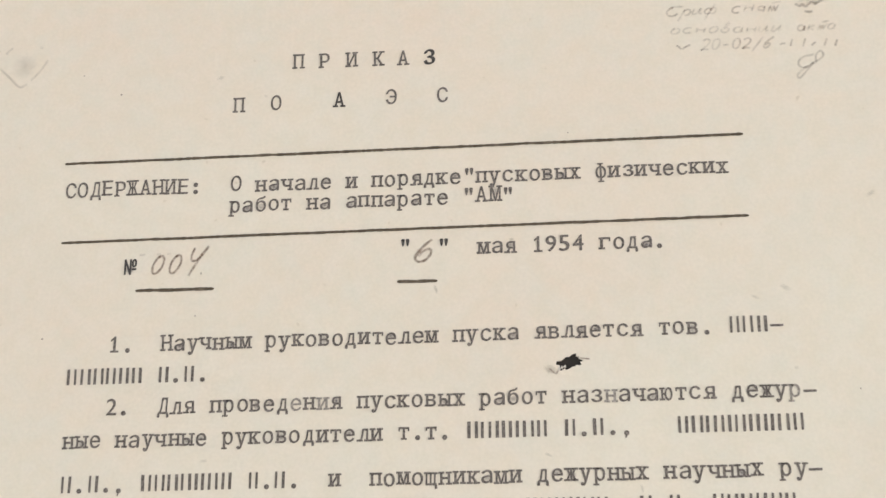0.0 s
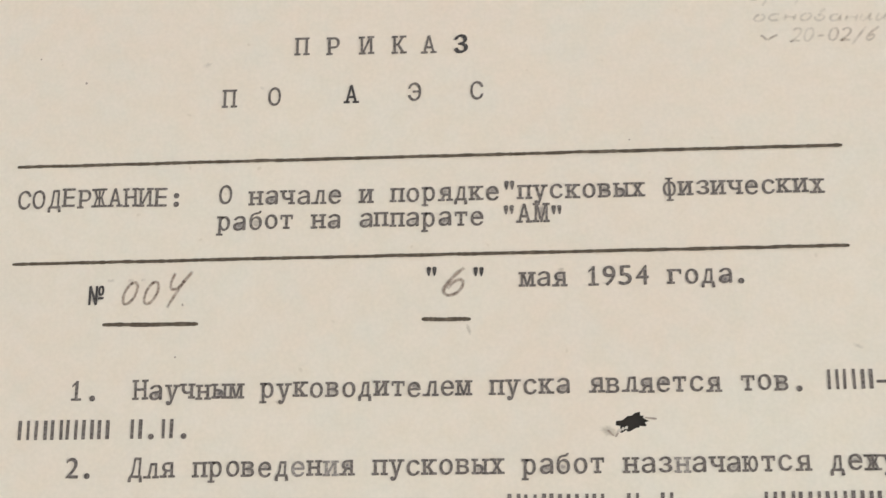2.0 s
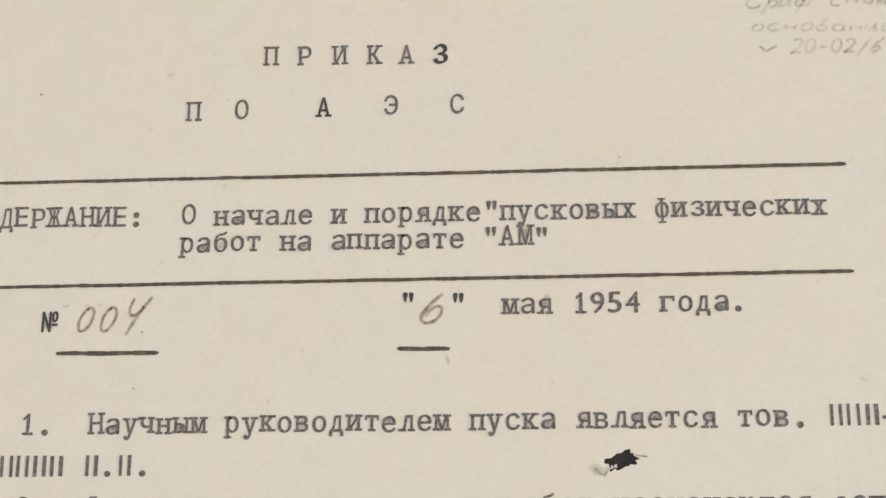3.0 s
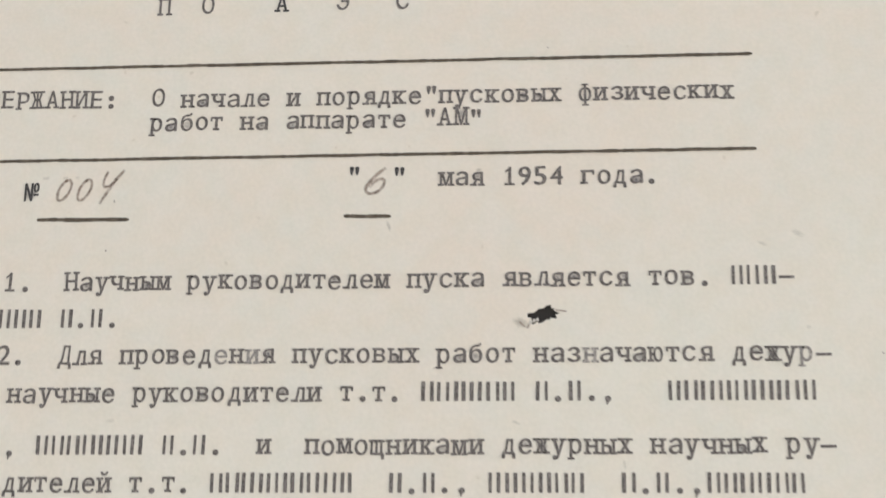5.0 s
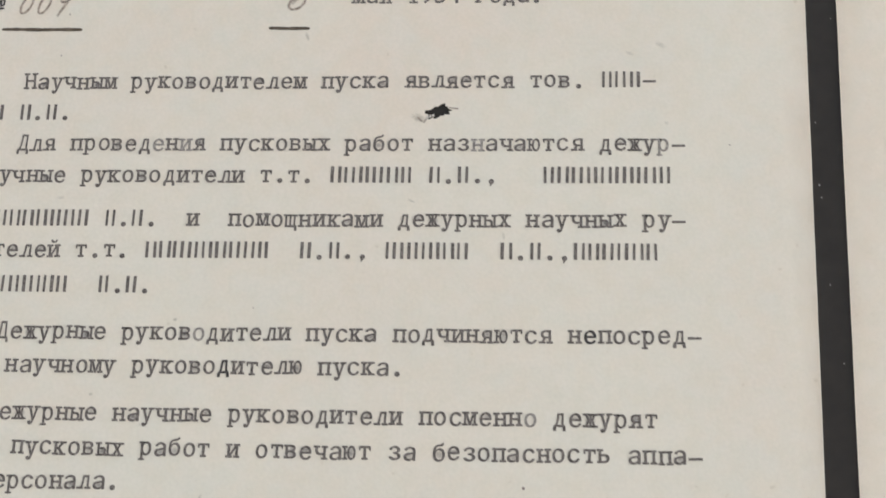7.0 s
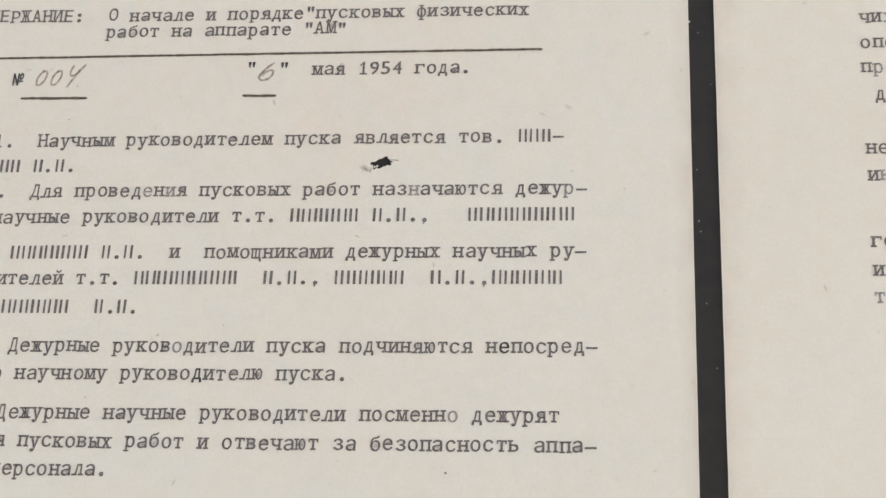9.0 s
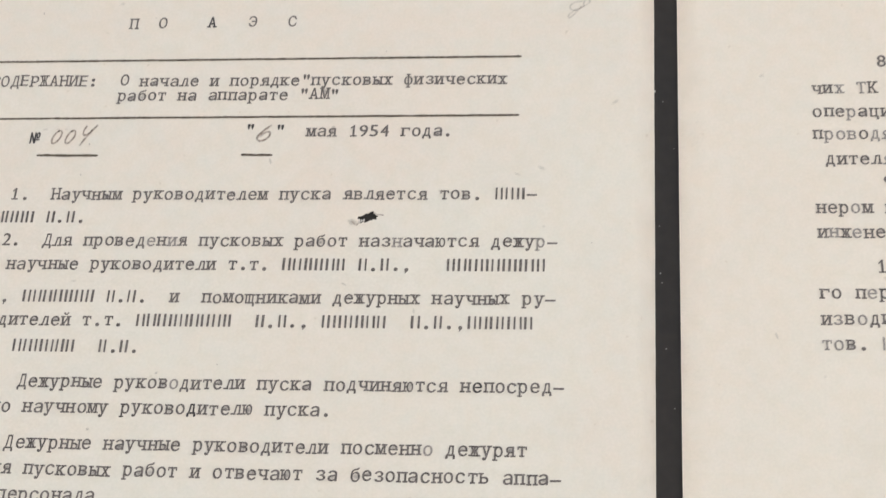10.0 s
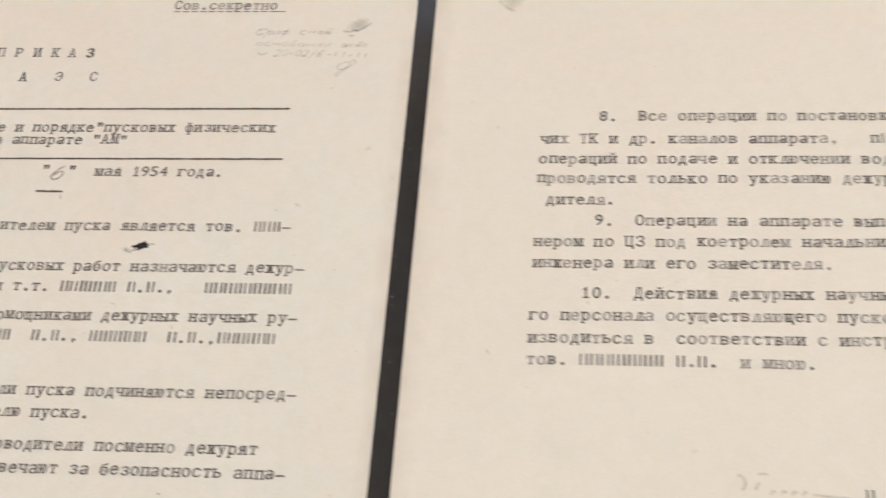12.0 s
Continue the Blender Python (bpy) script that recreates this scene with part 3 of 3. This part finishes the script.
ruled_line(sheet, 0.1, 0.0, 130.5, 0.0, 0.52, "ruled_line", "long dark inked rule across the sheet", 12)
typed_line(sheet, "СОДЕРЖАНИЕ:", -0.2, 9.2, -0.006)
typed_line(sheet, "+О начале и порядке\"пусковых физических", 32.7, 8.85, -0.003)
typed_line(sheet, "работ на аппарате \"+А+М\"", 32.7, 4.8, -0.005)
typed_line(sheet, "№", 12.6, -6.9, seed=3, heavy=1.3)
typed_line(sheet, "\"", 65.55, -5.1, seed=1, heavy=1.4)
typed_line(sheet, "\"", 72.95, -5.2, seed=2, heavy=1.4)
typed_line(sheet, "мая 1954 года.", 80.45, -5.5)
ruled_line(sheet, 15.4, -10.15, 30.2, -10.3, 0.62, "underline", "short thick inked underline", 13)
ruled_line(sheet, 65.6, -10.25, 72.7, -10.35, 0.62, "underline", "short thick inked underline", 14)

BODY = [
    ("1.  Научным руководителем пуска является тов. [###]-", 10.52, -22.1, 0.0, 2.5),
    ("[###### #.#.]", 2.7, -28.1, 0.0, 2.5),
    ("2.  Для провед~ен~ия пусковых работ наз~начаются дежу~р-", 10.5, -34.05, -0.0005, 2.497),
    ("ные научные руководители т.т. [###### #.#.],   [#########]", 2.85, -40.08, 0.0, 2.503),
    ("[#.#.], [####### #.#.]  и  помощниками дежурных научных ру-", 2.95, -48.28, 0.001, 2.498),
    ("ководителей т.т. [#########  #.#.], [######  #.#.],[######]", 3.3, -54.1, 0.001, 2.5),
    ("[#.#.], [######  #.#.]", 2.9, -60.43, 0.0, 2.5),
    ("Дежурные руков~одители пуска подчиняются н^епосред-", 20.72, -68.9, 0.002, 2.487),
    ("ственно научному руково^дителю пуска.", 3.02, -74.87, 0.003, 2.491),
    ("Дежурные научные руководители посменн~о дежурят", 20.3, -83.1, 0.0018, 2.5),
    ("во время пусковых работ и отвечают за безопасность аппа-", 3.24, -89.05, 0.0014, 2.4865),
    ("рата и персонала.", 3.35, -94.82, 0.003, 2.47),
    ("О", 22.0, -103.4, 0.0, 2.5),
]
for text, x, y, slope, pitch in BODY:
    typed_line(sheet, text, x, y, slope, pitch)

# pencilled number and day
pencil_marks(sheet, [
    [(cx + 0.92 * math.cos(r) + 0.62 * math.sin(r), -5.15 + 1.75 * math.sin(r)) for r in (radians(100 + 24 * i) for i in range(17))] for cx in (19.35, 22.75)
] + [
    [(26.5, -2.0), (25.85, -3.5), (25.95, -4.6), (27.0, -4.4), (28.0, -3.3)],
    [(29.2, -1.8), (27.6, -3.8), (26.5, -5.6), (25.3, -7.6)],
    [(27.65, -7.25), (27.95, -7.15)],
], 0.66, "pencilled_number", "slanting number in brown pencil", CRAYON, 21)
pencil_marks(sheet, [[(72.0, -2.2), (70.6, -3.3), (69.2, -4.8), (68.75, -5.9), (69.5, -6.55), (70.9, -6.1), (71.8, -4.7), (71.3, -4.05), (70.1, -4.6), (69.3, -5.5)]], 0.72, "pencilled_day", "single digit in brown pencil", CRAYON, 22)

# pencilled note in the corner, with a blot and initials
handwriting(sheet, "Гриф", 117.9, 41.3, 1.35, 2.3, -0.02, "pencil_note", "faded brownish pencil handwriting", PENCIL, 31)
handwriting(sheet, "снят", 129.9, 41.2, 1.35, 2.3, -0.01, "pencil_note", "faded brownish pencil handwriting", PENCIL, 34, 0.9)
handwriting(sheet, "основании", 118.0, 37.3, 1.25, 2.4, -0.03, "pencil_note", "faded brownish pencil handwriting", PENCIL, 32, 0.7)
handwriting(sheet, "акта", 142.1, 36.6, 1.2, 1.85, 0.0, "pencil_note", "faded brownish pencil handwriting", PENCIL, 35)
handwriting(sheet, "20-02/6", 123.7, 33.7, 1.55, 1.95, -0.02, "pencil_note", "faded brownish pencil handwriting", PENCIL, 33)
pencil_marks(sheet, [[(x, y), (x + dx / 2, y + dy / 2 + 0.1), (x + dx, y + dy)] for x, y, dx, dy in ((119.3, 34.9, 0.9, -0.9), (120.3, 34.0, 1.7, 0.9), (138.7, 33.9, 1.1, 0.3), (140.7, 33.5, 0.5, 1.5), (143.0, 33.3, 0.6, 1.7), (144.6, 33.4, 0.9, 0.7), (147.0, 33.2, 0.6, 1.6), (149.0, 33.0, 0.5, 1.5))], 0.55, "pencil_bars", "faded strokes that end the pencil note", PENCIL, 36, 0.9)
pencil_marks(sheet, [[(145.0, 31.6), (143.0, 31.2), (141.9, 30.0), (142.6, 29.0), (144.2, 29.3), (144.6, 30.0), (143.6, 28.6), (142.0, 26.9), (141.6, 27.6), (143.2, 29.0), (145.0, 29.9), (146.6, 31.2), (146.2, 32.3), (145.3, 31.4), (145.2, 30.0)]], 0.6, "initials_bars", "dark pencil loops under the note", GRAPHITE, 37, 0.5)
pencil_marks(sheet, [[(142.2, 42.4), (142.9, 41.8), (143.5, 42.2), (144.2, 41.7), (145.2, 42.5), (146.2, 42.0)], [(145.6, 42.0), (147.0, 42.7), (148.6, 43.9), (150.0, 44.9)], [(143.8, 40.7), (144.6, 40.5), (145.4, 40.6)]], 0.75, "pencil_dash", "", GRAPHITE, 38, 0.8)
stain(sheet, 146.3, 44.3, 3.5, 2.3, STAIN_GREEN, "blot", "grey-green blot beside the pencil note", 0.45, 0.7, 41)

# rubbed-out dashes over the number
pencil_marks(sheet, [[(x, -3.0), (x + d / 2, -3.05), (x + d, -2.95)] for x, d in ((15.6, 1.1), (18.9, 0.9), (21.0, 0.7))], 0.6, "rubbed_dashes", "", PENCIL, 40, 0.4)

# faint dotted stamp outline, smudges and specks
pencil_marks(sheet, [[(-15.7, 37.6), (-13.6, 35.6), (-11.9, 33.8), (-10.9, 33.2), (-9.6, 33.9)], [(-9.0, 34.6), (-7.4, 36.2), (-5.6, 38.9)], [(-14.6, 40.6), (-13.9, 41.4), (-13.2, 41.9)], [(-7.6, 41.9), (-6.9, 41.5)]], 0.7, "stamp_outline", "faint broken corner of a stamp", PENCIL, 39, 0.55)
SMUDGES = [(136.3, -14.0, 1.2, 0.6, -0.5, 0.4), (153.0, 3.4, 1.1, 0.5, 0.6, 0.45), (72.6, -12.0, 0.35, 1.0, 0.35, 1.0), (93.6, -27.9, 1.6, 0.9, -0.4, 0.9), (86.9, -2.9, 0.6, 0.5, 0, 0.8), (30, 33, 1.0, 0.5, 0.3, 0.5), (109, 55.9, 1.6, 0.9, 0.2, 0.8), (-10.5, 37.8, 3.4, 3.0, 0.7, 0.35)]
FAINT_MARKS = [(52.4, -65.2, 0.5, 0.3, 0.4, 0.8), (38.8, -78.5, 0.5, 0.35, 0.2, 0.9), (109.0, -49.8, 0.3, 0.9, 0.1, 0.7), (92.7, -43.4, 0.9, 0.3, -0.5, 0.6), (59.0, -95.9, 0.3, 1.0, -0.4, 0.8), (130.9, -15.6, 1.0, 0.4, -0.4, 0.4), (137.2, -28.9, 0.5, 0.4, 0.0, 0.45), (39.2, 28.7, 0.5, 0.3, -0.6, 0.4), (29.8, -43.0, 0.8, 0.4, 0.0, 0.4)]
for k, (x, y, rx, ry, turn, s) in enumerate(SMUDGES + FAINT_MARKS):
    stain(sheet, x, y, rx, ry, STAIN_FAINT, "smudge", "", turn, s, 50 + k)
for k, (x, y, r) in enumerate(((113.1, -93.2, 0.28), (10.0, 30.5, 0.2), (2.1, 35.0, 0.16), (-2.5, -19, 0.22), (148, -33, 0.14), (66, -63, 0.13), (98, 18, 0.14), (27, -15.5, 0.15))):
    bm = bmesh.new()
    disc(bm, x, y, r, INK_Z, 0, 7)
    part("speck", bm, SCRAWL, sheet)
bm = bmesh.new()
rng = random.Random(9)
for x, y, dx, dy in ((94.4, -28.8, 0.5, 0.7), (93.3, -27.7, 0.9, -0.9), (98.9, -25.9, 1.7, -0.25)):
    stroke(bm, [(x, y), (x + dx, y + dy)], 0.28, rng)
part("tear_crease", bm, SCRAWL, sheet)
# fibres lifted at the lower rim of the hole
bm = bmesh.new()
for i in range(3):
    a, w = 95.0 + 0.5 * i, rng.uniform(0.2, 0.35)
    y = -28.0 + 0.2 * i
    lo = [bm.verts.new((MM * (a + s * w), MM * y, 2e-5)) for s in (-1, 1)]
    hi = [bm.verts.new((MM * (a + s * w * 0.5 + 0.1), MM * (y + rng.uniform(0.35, 0.65)), 1e-4)) for s in (1, -1)]
    bm.faces.new(lo + hi)
part("torn_fibre", bm, FLAP, sheet, "pale torn paper fibres")
bm = bmesh.new()
a = Vector((162.0, 6.1))
bm.faces.new([bm.verts.new((MM * (a.x + dx), MM * (a.y + dy), 2e-5)) for dx, dy in ((-0.2, -0.5), (0.28, -0.05), (0.3, 0.12), (-0.2, 0.35))])
part("edge_nick", bm, FLAP, sheet, "small nick in the paper edge")


def edge_tint(parent, x_edge, inward, y0, y1, label, seed):
    """Yellowing along a sheet's edge, fading inwards unevenly."""
    rng = random.Random(seed)
    bm = bmesh.new()
    layer = bm.verts.layers.float.new("cover")
    rows = []
    n = 40
    for i in range(n + 1):
        y = y0 + (y1 - y0) * i / n
        reach = inward * rng.uniform(0.7, 1.2)
        row = [bm.verts.new((MM * (x_edge + reach * s), MM * y, STAIN_Z / 2)) for s in (0.01, 0.3, 1.0)]
        row[0][layer], row[1][layer] = rng.uniform(0.7, 1.0), rng.uniform(0.35, 0.6)
        rows.append(row)
    for a, c in zip(rows, rows[1:]):
        for k in range(2):
            bm.faces.new((a[k], a[k + 1], c[k + 1], c[k]))
    bmesh.ops.recalc_face_normals(bm, faces=bm.faces)
    return part("edge_yellowing", bm, EDGE_TINT, parent, label)


edge_tint(sheet, 161.8, -4, -225, 66, "tan yellowing along the edge", 81)
# ---- second sheet ----
sheet_2 = paper_sheet(167.35, 377.3, -229, 68, "yellowed cream typed sheet with a stain near its top", PAPER_2, (), 2)
edge_tint(sheet_2, 167.45, 6, -225, 66, "tan yellowing along the edge", 82)
BODY_2 = [
    ("8.  Все операции по постановке", 212.55, 12.15, 0.002, 2.51),
    ("чих ТК и др. каналов аппарата,   п[#]", 197.6, 5.05, 0.003, 2.508),
    ("операций по подаче и отключении вод", 197.45, -1.12, 0.003, 2.51),
    ("+проводятся только по указанию дежур-", 197.3, -7.05, 0.005, 2.515),
    ("дителя.", 199.75, -13.4, 0.004, 2.5),
    ("9.  Операции на аппарате выпол", 212.0, -19.42, 0.0037, 2.515),
    ("нером по ЦЗ под коетролем начальник", 197.05, -25.65, 0.008, 2.505),
    ("инженера или его заместителя.", 197.05, -31.6, 0.004, 2.5),
    ("10.  Действия дежурных научных", 209.3, -39.97, 0.0065, 2.515),
    ("го персонала осуществляющего пусков", 196.9, -46.1, 0.0065, 2.508),
    ("изводиться в  соответствии с инстр", 196.9, -52.2, 0.0067, 2.508),
    ("тов. [######## #.#.]  и мною.", 196.7, -57.9, -0.0005, 2.506),
    ("[#]", 273.0, -90.15, 0.0, 2.5),
]
for text, x, y, slope, pitch in BODY_2:
    typed_line(sheet_2, text, x, y, slope, pitch, pale=0.35)
pencil_marks(sheet_2, [arc(245.6, -86.4, 1.6, 1.9, 100, -60, 6), [(249.8, -84.2), (251.0, -84.0), (252.2, -84.1)], [(249.4, -88.0), (249.7, -87.0), (250.2, -86.0)]] + [[(x, -88.9), (x + 0.7, -88.0), (x + 1.3, -88.4)] for x in (252.4, 254.8, 257.2, 259.4)] + [[(261.5, -88.6), (265.0, -88.9), (270.0, -89.2)]], 0.9, "signature_bars", "faded signature strokes", PENCIL, 17, 0.7)
stain(sheet_2, 188.6, 53.2, 3.9, 4.2, STAIN_OLIVE, "stain", "round olive-grey stain", 0.3, 0.7, 61)
stain(sheet_2, 189.3, 54.2, 2.0, 2.0, STAIN_OLIVE, "stain", "dark middle of the stain", 0.0, 0.6, 62)
pencil_marks(sheet_2, [[(184.6, 52.6), (185.8, 50.8), (187.6, 49.2), (189.0, 48.6)]], 1.1, "stain_rim", "", PENCIL, 18, 0.5)
for k, (x, y, rx, ry, s) in enumerate(((236, -79, 1.0, 0.7, 0.35), (186.5, 10, 0.8, 0.6, 0.4), (187.6, -54.9, 0.35, 1.0, 0.8), (197.2, -64.0, 0.5, 0.5, 0.3))):
    stain(sheet_2, x, y, rx, ry, STAIN_FAINT, "smudge", "", 0.3, s, 70 + k)

bpy.data.objects.remove(type_ob)
bpy.data.curves.remove(curve)
